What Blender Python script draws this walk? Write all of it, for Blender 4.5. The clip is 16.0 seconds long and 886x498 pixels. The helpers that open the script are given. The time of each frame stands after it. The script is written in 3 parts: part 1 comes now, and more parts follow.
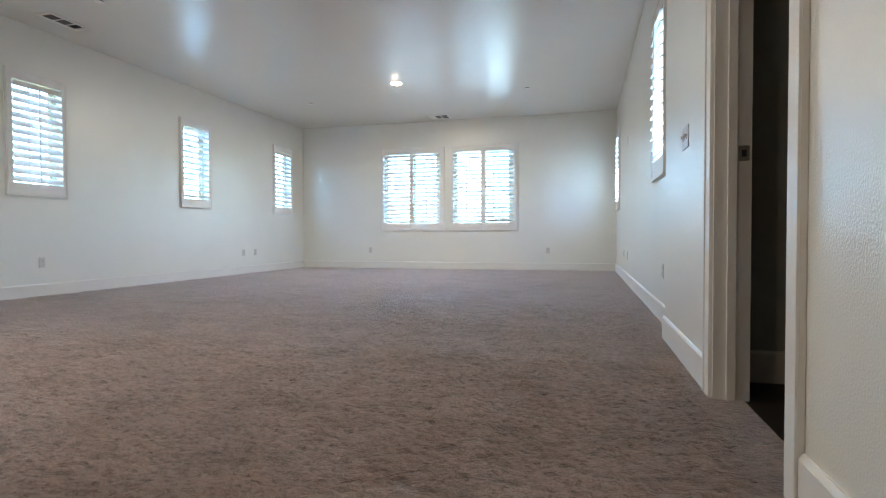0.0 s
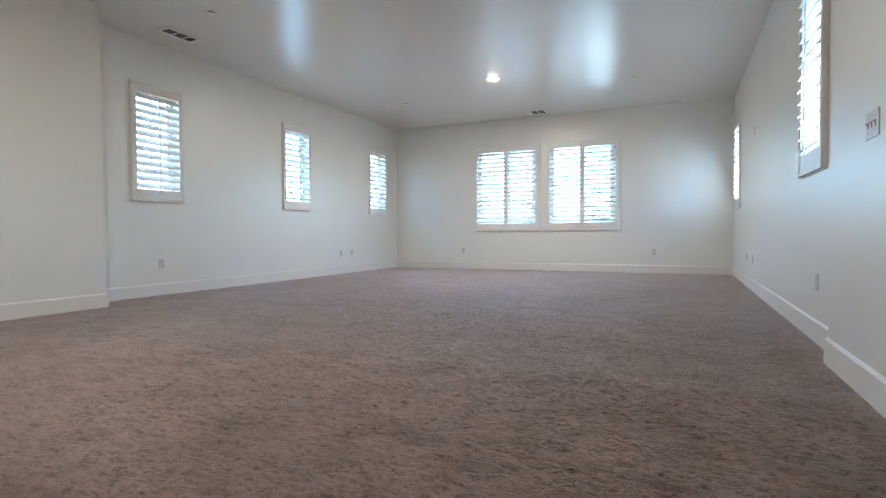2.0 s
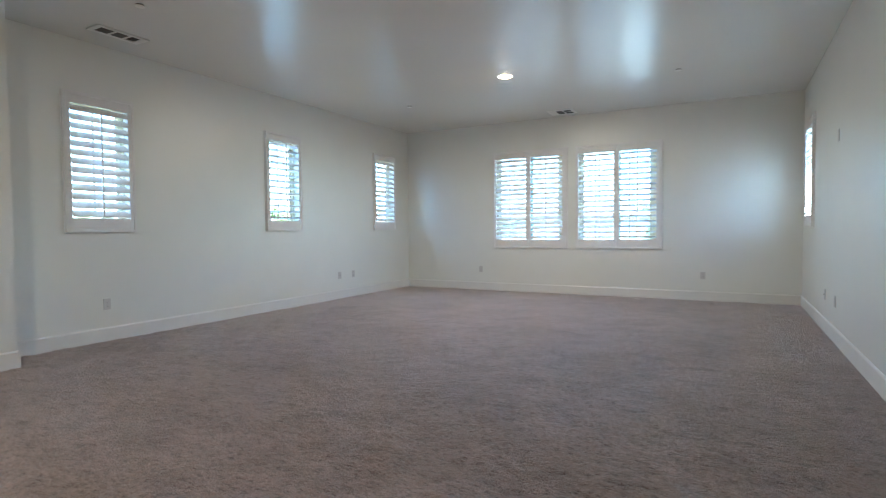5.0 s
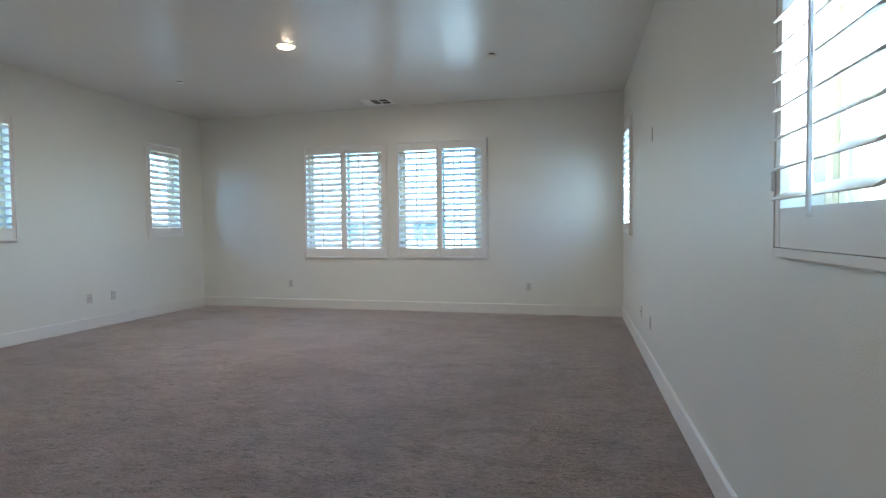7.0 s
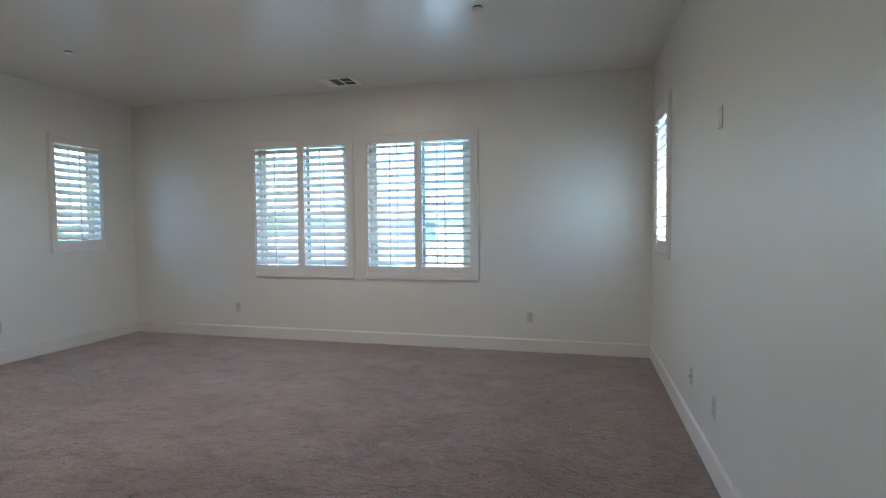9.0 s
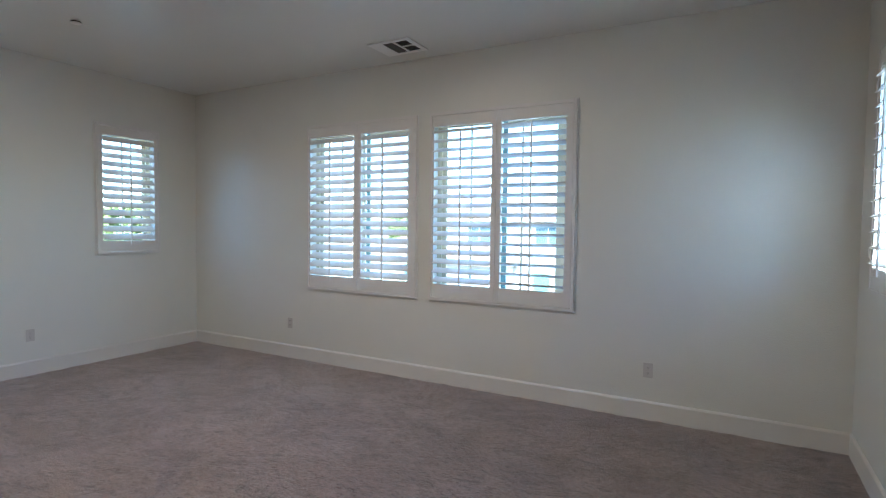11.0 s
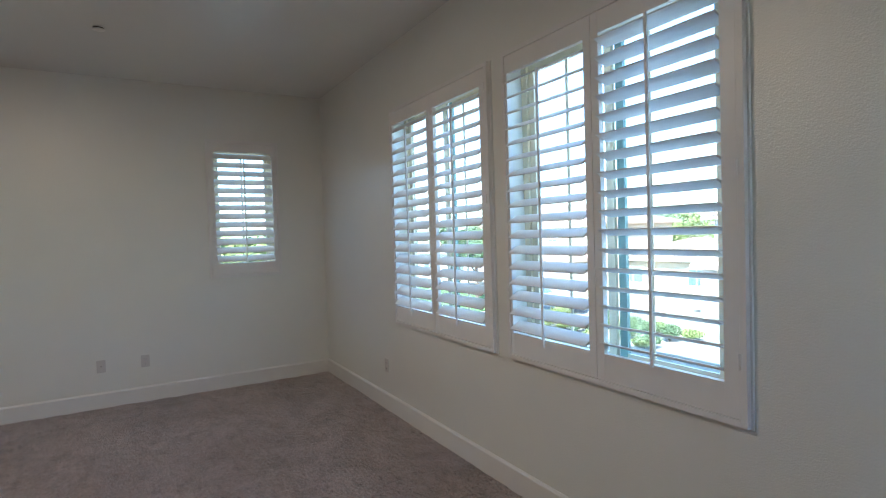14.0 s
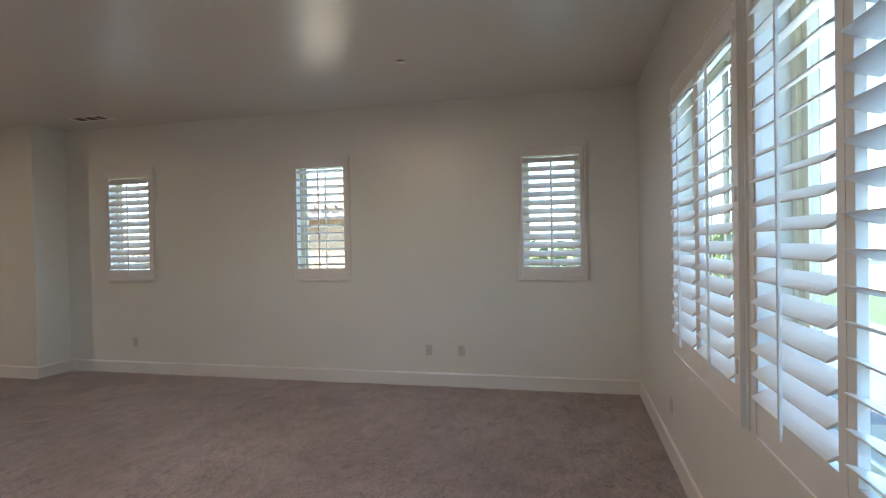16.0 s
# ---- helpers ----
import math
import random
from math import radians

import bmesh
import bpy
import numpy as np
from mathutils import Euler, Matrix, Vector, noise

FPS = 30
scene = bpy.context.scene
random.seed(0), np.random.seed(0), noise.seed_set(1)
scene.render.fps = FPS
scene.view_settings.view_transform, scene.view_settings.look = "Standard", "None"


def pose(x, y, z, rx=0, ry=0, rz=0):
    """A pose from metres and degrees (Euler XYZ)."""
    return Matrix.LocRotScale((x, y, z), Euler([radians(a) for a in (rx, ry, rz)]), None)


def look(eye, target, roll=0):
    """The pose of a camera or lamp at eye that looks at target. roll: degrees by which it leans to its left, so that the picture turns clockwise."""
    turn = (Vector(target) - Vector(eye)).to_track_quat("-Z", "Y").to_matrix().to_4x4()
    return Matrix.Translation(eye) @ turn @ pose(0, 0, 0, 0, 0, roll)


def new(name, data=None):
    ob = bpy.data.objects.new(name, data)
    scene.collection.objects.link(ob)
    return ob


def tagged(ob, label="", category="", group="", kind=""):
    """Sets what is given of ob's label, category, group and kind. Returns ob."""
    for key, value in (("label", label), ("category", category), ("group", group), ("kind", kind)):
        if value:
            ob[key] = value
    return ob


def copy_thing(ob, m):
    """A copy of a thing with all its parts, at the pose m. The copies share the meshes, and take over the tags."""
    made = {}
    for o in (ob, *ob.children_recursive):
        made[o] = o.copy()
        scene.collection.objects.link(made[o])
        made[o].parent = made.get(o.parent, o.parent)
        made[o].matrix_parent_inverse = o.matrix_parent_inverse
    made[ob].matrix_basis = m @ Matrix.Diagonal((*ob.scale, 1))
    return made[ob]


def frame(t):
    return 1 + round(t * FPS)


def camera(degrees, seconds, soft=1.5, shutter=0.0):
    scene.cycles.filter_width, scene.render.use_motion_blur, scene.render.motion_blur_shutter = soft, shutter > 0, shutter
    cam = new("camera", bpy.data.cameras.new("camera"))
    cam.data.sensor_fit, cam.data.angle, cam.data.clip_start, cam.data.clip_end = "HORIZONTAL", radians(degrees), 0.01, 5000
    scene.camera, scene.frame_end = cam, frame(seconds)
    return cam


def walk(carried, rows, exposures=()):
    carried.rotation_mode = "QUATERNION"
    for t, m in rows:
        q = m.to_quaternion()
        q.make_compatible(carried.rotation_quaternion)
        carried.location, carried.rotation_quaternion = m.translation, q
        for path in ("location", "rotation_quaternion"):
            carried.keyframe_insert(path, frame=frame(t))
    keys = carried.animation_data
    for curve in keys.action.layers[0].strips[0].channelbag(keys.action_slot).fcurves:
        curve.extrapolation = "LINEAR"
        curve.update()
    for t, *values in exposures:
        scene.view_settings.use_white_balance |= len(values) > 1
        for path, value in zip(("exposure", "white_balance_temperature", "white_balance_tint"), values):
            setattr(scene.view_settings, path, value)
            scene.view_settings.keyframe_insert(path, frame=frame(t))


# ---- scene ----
cam = camera(79.6, 16.0, soft=1.1)
PATH = [
    (0, (0.041, 0.254, 0.67), (-0.471, 2.187, 0.623), -0.2),
    (0.5, (0.014, 0.276, 0.683), (-0.594, 2.181, 0.632), -0.3),
    (1, (-0.081, 0.359, 0.68), (-0.768, 2.236, 0.629), -0.3),
    (1.5, (-0.15, 0.429, 0.718), (-0.89, 2.286, 0.663), -0.3),
    (2, (-0.185, 0.463, 0.723), (-1.004, 2.288, 0.669), -0.3),
    (2.5, (-0.209, 0.63, 0.711), (-1.075, 2.431, 0.655), -0.4),
    (3, (-0.208, 0.807, 0.84), (-1.171, 2.559, 0.782), -0.5),
    (5.5, (-0.269, 2.167, 1.164), (-1.211, 3.93, 1.085), -0.5),
    (6, (-0.128, 2.564, 1.194), (-0.951, 4.385, 1.113), -0.6),
    (6.5, (-0.045, 2.939, 1.167), (-0.764, 4.804, 1.094), -0.6),
    (7, (0.014, 3.323, 1.227), (-0.472, 5.262, 1.152), -0.6),
    (7.5, (0.049, 3.715, 1.297), (-0.399, 5.663, 1.224), -0.5),
    (8, (-0.008, 4.128, 1.351), (-0.446, 6.078, 1.271), -0.5),
    (10.5, (-0.112, 6.199, 1.489), (-0.926, 8.024, 1.395), 0.2),
    (11, (-0.086, 6.601, 1.486), (-1.046, 8.353, 1.401), 0.7),
    (11.5, (-0.105, 7.0, 1.514), (-1.194, 8.675, 1.425), 1.1),
    (12, (-0.09, 7.401, 1.551), (-1.236, 9.037, 1.468), 1.1),
    (12.5, (-0.128, 7.842, 1.535), (-1.35, 9.423, 1.452), -0.3),
    (13, (-0.203, 8.25, 1.538), (-1.599, 9.679, 1.462), -1.2),
    (13.5, (-0.139, 8.65, 1.544), (-1.71, 9.885, 1.469), -1.6),
    (14, (-0.165, 9.08, 1.526), (-1.889, 10.093, 1.466), -1.8),
    (14.5, (-0.234, 9.504, 1.526), (-2.089, 10.25, 1.485), -1.7),
    (15, (-0.311, 9.89, 1.549), (-2.26, 10.337, 1.509), -1.5),
    (15.5, (-0.407, 10.105, 1.558), (-2.404, 10.201, 1.522), -1.4),
    (16, (-0.445, 10.275, 1.553), (-2.394, 9.822, 1.528), -1.1),
]
EXPOSURES = [(0.0, 4.92, 4860, 3), (3.0, 4.79, 4860, 4), (5.5, 4.51, 4860, 2), (7.0, 4.24, 4910, 2), (8.0, 3.99, 5010, 3), (10.5, 4.0, 5010, 6), (12.5, 3.79, 5160, 8), (14.5, 3.64, 5310, 8), (15.5, 3.69, 5480, 9), (16.0, 3.79, 5680, 10)]
walk(cam, [(t, look(eye, target, roll)) for t, eye, target, roll in PATH], EXPOSURES)

# ---- world, sun and room lamps ----
SUN_ELEV, SUN_AZ = 46.0, 148.0       # degrees; azimuth clockwise from +y
world = bpy.data.worlds.new("sky")
scene.world = world
world.use_nodes = True
wn, wl = world.node_tree.nodes, world.node_tree.links
wn.clear()
sky = wn.new("ShaderNodeTexSky")
sky.sky_type, sky.sun_disc = "NISHITA", False
sky.sun_elevation, sky.sun_rotation = radians(SUN_ELEV), radians(SUN_AZ)
sky.air_density, sky.dust_density, sky.ozone_density = 1.0, 0.8, 1.0
bg = wn.new("ShaderNodeBackground")
bg.inputs["Strength"].default_value = 0.12
wo = wn.new("ShaderNodeOutputWorld")
wl.new(sky.outputs[0], bg.inputs["Color"])
wl.new(bg.outputs[0], wo.inputs["Surface"])

sun_data = bpy.data.lights.new("sun", "SUN")
sun_data.energy, sun_data.angle, sun_data.color = 3.2, radians(0.5), (1.0, 0.95, 0.87)
sun = new("sun", sun_data)
sa, se = radians(SUN_AZ), radians(SUN_ELEV)
sun.matrix_world = look((math.sin(sa) * math.cos(se) * 50, math.cos(sa) * math.cos(se) * 50, math.sin(se) * 50), (0, 0, 0))

CEIL = 3.07
LAMPS = [(-2.80, 8.17, 2.4), (-2.8, 1.9, 1.8), (-1.6, -1.2, 0.1)]      # x, y, watts
for lx, ly, watts in LAMPS:
    ld = bpy.data.lights.new("downlight_lamp", "AREA")
    ld.shape, ld.size, ld.energy, ld.color = "DISK", 0.13, watts, (1.0, 0.78, 0.55)
    new("downlight_lamp", ld).matrix_world = look((lx, ly, CEIL - 0.024), (lx, ly, 0))


# ---- materials ----
def material(name, color, rough=0.5, metal=0.0, spec=0.5):
    m = bpy.data.materials.new(name)
    m.use_nodes = True
    b = m.node_tree.nodes["Principled BSDF"]
    b.inputs["Base Color"].default_value = (*color, 1)
    b.inputs["Roughness"].default_value = rough
    b.inputs["Metallic"].default_value = metal
    b.inputs["Specular IOR Level"].default_value = spec
    return m


def noise_node(m, scale, detail=3.0, rough=0.5, stretch=(1, 1, 1)):
    nt = m.node_tree
    co, mp, nz = (nt.nodes.new("ShaderNode" + k) for k in ("NewGeometry", "Mapping", "TexNoise"))
    mp.inputs["Scale"].default_value = stretch
    nz.inputs["Scale"].default_value, nz.inputs["Detail"].default_value, nz.inputs["Roughness"].default_value = scale, detail, rough
    nt.links.new(co.outputs["Position"], mp.inputs["Vector"])
    nt.links.new(mp.outputs[0], nz.inputs["Vector"])
    return nz


def ramp_node(m, source, stops):
    r = m.node_tree.nodes.new("ShaderNodeValToRGB")
    els = r.color_ramp.elements
    while len(els) < len(stops):
        els.new(0.5)
    for e, (p, c) in zip(els, stops):
        e.position, e.color = p, (*c, 1)
    m.node_tree.links.new(source, r.inputs[0])
    return r


def mottled(name, dark, light, scale, rough=0.6, bump=0.0, bump_scale=60.0, dist=0.002, spec=0.5, detail=4.0, stretch=(1, 1, 1)):
    m = material(name, light, rough, 0.0, spec)
    nt, b = m.node_tree, m.node_tree.nodes["Principled BSDF"]
    r = ramp_node(m, noise_node(m, scale, detail, 0.6, stretch).outputs[0], [(0.3, dark), (0.7, light)])
    nt.links.new(r.outputs[0], b.inputs["Base Color"])
    if bump:
        bn = nt.nodes.new("ShaderNodeBump")
        bn.inputs["Strength"].default_value, bn.inputs["Distance"].default_value = bump, dist
        nt.links.new(noise_node(m, bump_scale, 3.0).outputs[0], bn.inputs["Height"])
        nt.links.new(bn.outputs[0], b.inputs["Normal"])
    return m


M_WALL = mottled("wall_paint", (0.82, 0.835, 0.785), (0.85, 0.865, 0.815), 1.3, 0.30, 0.6, 150.0, 0.0024, 1.0)
M_CEIL = mottled("ceiling_paint", (0.81, 0.82, 0.775), (0.84, 0.85, 0.805), 0.9, 0.26, 0.08, 45.0, 0.0010, 0.95)
cb = M_CEIL.node_tree.nodes["Principled BSDF"]
cb.inputs["Coat Weight"].default_value, cb.inputs["Coat Roughness"].default_value, cb.inputs["Coat IOR"].default_value = 1.0, 0.31, 1.6
M_TRIM = mottled("trim_paint", (0.80, 0.80, 0.77), (0.84, 0.84, 0.81), 3.0, 0.42, 0.05, 20.0, 0.001)
M_SHUT = mottled("shutter_paint", (0.84, 0.84, 0.82), (0.88, 0.88, 0.86), 4.0, 0.36, 0.04, 25.0, 0.001)
M_PLATE = material("plate_plastic", (0.66, 0.655, 0.63), 0.35)
M_SLOT = material("slot_black", (0.02, 0.02, 0.02), 0.5)
M_STEEL = material("brushed_nickel", (0.45, 0.43, 0.40), 0.35, 1.0)
M_DARKMETAL = material("dark_bronze_metal", (0.10, 0.085, 0.07), 0.4, 0.8)
M_VENT_DARK = mottled("vent_shadow", (0.05, 0.05, 0.05), (0.09, 0.09, 0.09), 20.0, 0.8)
# side room walls: the dimness past the doorway is put into this colour
M_DIMMED_WALL = mottled("closet_paint_dimmed", (0.28, 0.29, 0.25), (0.33, 0.34, 0.30), 2.0, 0.7)
M_DARK_FLOOR = mottled("dark_wood_floor", (0.008, 0.006, 0.005), (0.02, 0.014, 0.01), 3.0, 0.5, stretch=(1, 12, 1))
M_VINYL = mottled("vinyl_window", (0.82, 0.76, 0.56), (0.86, 0.80, 0.61), 6.0, 0.4)
M_VINYL_TEAL = mottled("sash_edge", (0.26, 0.40, 0.37), (0.32, 0.46, 0.43), 6.0, 0.35)
M_REVEAL = mottled("reveal_paint", (0.76, 0.75, 0.70), (0.80, 0.79, 0.74), 2.0, 0.5, 0.1, 130.0, 0.001)


def carpet_material():
    """Plush pile: fine yarn grain, creases where tufts part with their shade put into the colour, and soft patches
    where the nap is turned by feet.
    """
    m = material("carpet_pile", (0.3, 0.24, 0.2), 0.55, 0.0, 0.4)
    nt, b = m.node_tree, m.node_tree.nodes["Principled BSDF"]
    fine = noise_node(m, 150.0, 4.0, 0.75)
    creases = noise_node(m, 62.0, 4.0, 0.66, (0.55, 1.0, 1.0))
    creases.inputs["Distortion"].default_value = 0.35
    scuffs = noise_node(m, 15.0, 6.0, 0.68, (0.45, 1.0, 1.0))
    scuffs.inputs["Distortion"].default_value = 0.5
    nap = noise_node(m, 4.2, 5.0, 0.6, (0.75, 1.0, 1.0))
    nap.inputs["Distortion"].default_value = 0.8
    broad = noise_node(m, 1.1, 4.0, 0.55)
    base = ramp_node(m, fine.outputs[0], [(0.36, (0.270, 0.195, 0.167)), (0.50, (0.465, 0.352, 0.312)), (0.63, (0.63, 0.500, 0.455))])
    # first layer: shade in the gaps between tufts, painted as darker pile
    layers = [(creases, [(0.39, (0.34, 0.28, 0.26)), (0.445, (0.84, 0.81, 0.80)), (0.50, (1.03, 1.03, 1.03)), (0.62, (1.18, 1.18, 1.18))]),
              (scuffs, [(0.36, (0.50, 0.45, 0.42)), (0.425, (0.90, 0.885, 0.88)), (0.5, (1.0, 1.0, 1.0)), (0.64, (1.05, 1.05, 1.05))]),
              (nap, [(0.36, (0.70, 0.66, 0.64)), (0.46, (0.94, 0.92, 0.91)), (0.55, (1.03, 1.03, 1.04)), (0.65, (1.20, 1.22, 1.25))]),
              (broad, [(0.38, (0.84, 0.81, 0.78)), (0.50, (1.0, 0.99, 0.99)), (0.62, (1.08, 1.11, 1.15))])]
    prev = base.outputs[0]
    for nz, stops in layers:
        r = ramp_node(m, nz.outputs[0], stops)
        mx = nt.nodes.new("ShaderNodeMix")
        mx.data_type, mx.blend_type = "RGBA", "MULTIPLY"
        mx.inputs["Factor"].default_value = 1.0
        nt.links.new(prev, mx.inputs[6])
        nt.links.new(r.outputs[0], mx.inputs[7])
        prev = mx.outputs[2]
    nt.links.new(prev, b.inputs["Base Color"])
    last = None
    for nz, dist, strength in ((scuffs, 0.04, 0.7), (creases, 0.03, 1.0), (fine, 0.010, 1.0)):
        bn = nt.nodes.new("ShaderNodeBump")
        bn.inputs["Strength"].default_value, bn.inputs["Distance"].default_value = strength, dist
        nt.links.new(nz.outputs[0], bn.inputs["Height"])
        if last:
            nt.links.new(last.outputs[0], bn.inputs["Normal"])
        last = bn
    nt.links.new(last.outputs[0], b.inputs["Normal"])
    b.inputs["Sheen Weight"].default_value = 1.0
    b.inputs["Sheen Roughness"].default_value = 0.35
    return m


def glass_material():
    m = bpy.data.materials.new("window_glass")
    m.use_nodes = True
    nt = m.node_tree
    nt.nodes.clear()
    out, mix, tr, gl, fr = (nt.nodes.new("ShaderNode" + k) for k in ("OutputMaterial", "MixShader", "BsdfTransparent", "BsdfGlossy", "LayerWeight"))
    tr.inputs[0].default_value = (0.75, 0.795, 0.79, 1)
    pw, ad = nt.nodes.new("ShaderNodeMath"), nt.nodes.new("ShaderNodeMath")
    pw.operation, pw.inputs[1].default_value = "POWER", 5.0
    ad.operation, ad.inputs[1].default_value, ad.inputs[2].default_value = "MULTIPLY_ADD", 0.4, 0.03
    gl.inputs["Roughness"].default_value = 0.02
    fr.inputs[0].default_value = 0.5
    nt.links.new(fr.outputs["Facing"], pw.inputs[0])
    nt.links.new(pw.outputs[0], ad.inputs[0])
    nt.links.new(ad.outputs[0], mix.inputs[0])
    nt.links.new(tr.outputs[0], mix.inputs[1])
    nt.links.new(gl.outputs[0], mix.inputs[2])
    nt.links.new(mix.outputs[0], out.inputs[0])
    return m


def glow_material(name, color, strength):
    m = material(name, color, 0.5)
    b = m.node_tree.nodes["Principled BSDF"]
    b.inputs["Emission Color"].default_value = (*color, 1)
    b.inputs["Emission Strength"].default_value = strength
    return m


M_CARPET = carpet_material()
M_GLASS = glass_material()
M_GLOW = glow_material("lamp_lens", (1.0, 0.58, 0.28), 13.0)
M_STUCCO = mottled("cream_stucco", (0.44, 0.385, 0.28), (0.50, 0.44, 0.33), 1.5, 0.9, 0.3, 40.0, 0.004)
M_STUCCO_TAN = mottled("tan_stucco", (0.42, 0.28, 0.16), (0.48, 0.33, 0.20), 1.5, 0.9, 0.3, 40.0, 0.004)
M_STUCCO_WHITE = mottled("pale_stucco", (0.45, 0.43, 0.39), (0.52, 0.50, 0.45), 1.5, 0.9, 0.3, 40.0, 0.004)
M_TILE = mottled("clay_roof_tile", (0.26, 0.17, 0.12), (0.42, 0.30, 0.22), 3.0, 0.85)
M_WHITE = material("white_fascia", (0.75, 0.74, 0.70), 0.6)
M_GARAGE = mottled("garage_door_paint", (0.24, 0.21, 0.20), (0.28, 0.25, 0.24), 2.0, 0.6)
M_TEALDOOR = material("green_door_paint", (0.12, 0.28, 0.22), 0.5)
M_FARGLASS = material("far_window_glass", (0.10, 0.14, 0.15), 0.15, 0.0, 0.8)
M_ASPHALT = mottled("street_surface", (0.12, 0.118, 0.112), (0.16, 0.156, 0.148), 0.8, 0.9, 0.3, 60.0, 0.004)
M_CONCRETE = mottled("pale_concrete", (0.22, 0.21, 0.19), (0.29, 0.28, 0.25), 1.2, 0.9, 0.2, 50.0, 0.003)
M_GROUND = mottled("dry_ground", (0.20, 0.175, 0.13), (0.30, 0.27, 0.20), 0.5, 0.95)
M_LAWN = mottled("lawn_grass", (0.05, 0.10, 0.03), (0.12, 0.19, 0.05), 2.0, 0.95, 0.5, 40.0, 0.02)
M_LEAF = mottled("leaf_green", (0.05, 0.085, 0.03), (0.12, 0.16, 0.07), 1.7, 0.7)
M_LEAF_YEL = mottled("leaf_yellow_green", (0.10, 0.13, 0.03), (0.22, 0.24, 0.07), 2.3, 0.7)
M_BARK = mottled("bark", (0.10, 0.07, 0.05), (0.18, 0.13, 0.09), 8.0, 0.9)
M_HILL = mottled("hill_scrub", (0.10, 0.12, 0.07), (0.22, 0.21, 0.13), 0.03, 0.95)
M_CARPAINT = material("white_car_paint", (0.6, 0.6, 0.6), 0.25)
M_TYRE = material("tyre_rubber", (0.03, 0.03, 0.03), 0.8)


# ---- mesh helpers ----
def box(bm, x0, x1, y0, y1, z0, z1, bev=0.0):
    x0, x1 = min(x0, x1), max(x0, x1)
    y0, y1 = min(y0, y1), max(y0, y1)
    z0, z1 = min(z0, z1), max(z0, z1)
    vs = [bm.verts.new((x, y, z)) for z in (z0, z1) for x, y in ((x0, y0), (x1, y0), (x1, y1), (x0, y1))]
    fs = [bm.faces.new([vs[i] for i in q]) for q in ((3, 2, 1, 0), (4, 5, 6, 7), (0, 1, 5, 4), (1, 2, 6, 5), (2, 3, 7, 6), (3, 0, 4, 7))]
    if bev:
        es = {e for f in fs for e in f.edges}
        bmesh.ops.bevel(bm, geom=list(es), offset=bev, segments=2, affect="EDGES", profile=0.6)
    return bm


def prism(bm, outline, axis, a, b):
    """Extrude an outline of 2D points along an axis from a to b."""
    def at(p, s):
        return {"x": (s, p[0], p[1]), "y": (p[0], s, p[1]), "z": (p[0], p[1], s)}[axis]
    va, vb = [bm.verts.new(at(p, a)) for p in outline], [bm.verts.new(at(p, b)) for p in outline]
    n = len(outline)
    bm.faces.new(va), bm.faces.new(vb[::-1])
    for i in range(n):
        j = (i + 1) % n
        bm.faces.new((va[j], va[i], vb[i], vb[j]))
    bmesh.ops.recalc_face_normals(bm, faces=bm.faces[:])
    return bm


def lathe(bm, profile, n=24, centre=(0, 0), close=True):
    """Turn (radius, height) points round the z axis."""
    rings = [[bm.verts.new((centre[0] + r * math.cos(2 * math.pi * i / n), centre[1] + r * math.sin(2 * math.pi * i / n), z)) for i in range(n)] for r, z in profile]
    for a, b in zip(rings, rings[1:]):
        for i in range(n):
            j = (i + 1) % n
            bm.faces.new((a[i], a[j], b[j], b[i]))
    if close:
        bm.faces.new(rings[0][::-1]), bm.faces.new(rings[-1])
    bmesh.ops.recalc_face_normals(bm, faces=bm.faces[:])
    return bm


def part(name, bm, mat, parent=None, label="", smooth=False, at=None):
    me = bpy.data.meshes.new(name)
    bm.to_mesh(me)
    bm.free()
    me.materials.append(mat)
    if smooth:
        me.polygons.foreach_set("use_smooth", [True] * len(me.polygons))
    ob = new(name, me)
    if parent:
        ob.parent = parent
    if at:
        ob.location = at
    if label:
        ob["label"] = label
    return ob


def shared(name, me, parent, at, rot=(0, 0, 0)):
    ob = new(name, me)
    ob.parent, ob.location, ob.rotation_euler = parent, at, rot
    return ob


def thing(name, label, category, group="", m=None, kind=""):
    ob = new(name)
    ob.empty_display_size = 0.1
    if m is not None:
        ob.matrix_world = m
    return tagged(ob, label, category, group, kind)


# ---- the room's shell ----
XL, XR, XR2, YF, YS = -6.03, 0.64, 0.56, 10.975, -5.0
XP, YP, YJ = -5.58, 4.02, 4.02       # the bump-out of the left wall and the jog of the right wall
WT = 0.17
SIDE_W, SIDE_Z0, SIDE_Z1 = 0.62, 1.175, 2.51
LEFT_WINDOWS = [4.99, 7.565, 10.13]
RIGHT_WINDOWS = [4.835, 10.15]
FAR_WINDOWS = [-3.457, -1.928]
FAR_W, FAR_Z0, FAR_Z1 = 1.30, 0.83, 2.51
FAR_SHIFT = -0.022                  # the wide openings sit a little off the middle of their shutters


def wall(name, axis, face, back, lo, hi, holes=(), z1=CEIL, mat=M_WALL, z0=0.0, label="white satin painted wall with light orange peel texture"):
    """A wall along an axis between faces at face and back; holes: (from, to, bottom, top)."""
    bm = bmesh.new()

    def put(u0, u1, a, b):
        if axis == "x":
            box(bm, u0, u1, face, back, a, b)
        else:
            box(bm, face, back, u0, u1, a, b)
    u = lo
    for a, b, c, d in sorted(holes):
        put(u, a, z0, z1)
        if c > z0:
            put(a, b, z0, c)
        put(a, b, d, z1)
        u = b
    put(u, hi, z0, z1)
    ob = part(name, bm, mat)
    return tagged(ob, label, "wall", kind="structure")


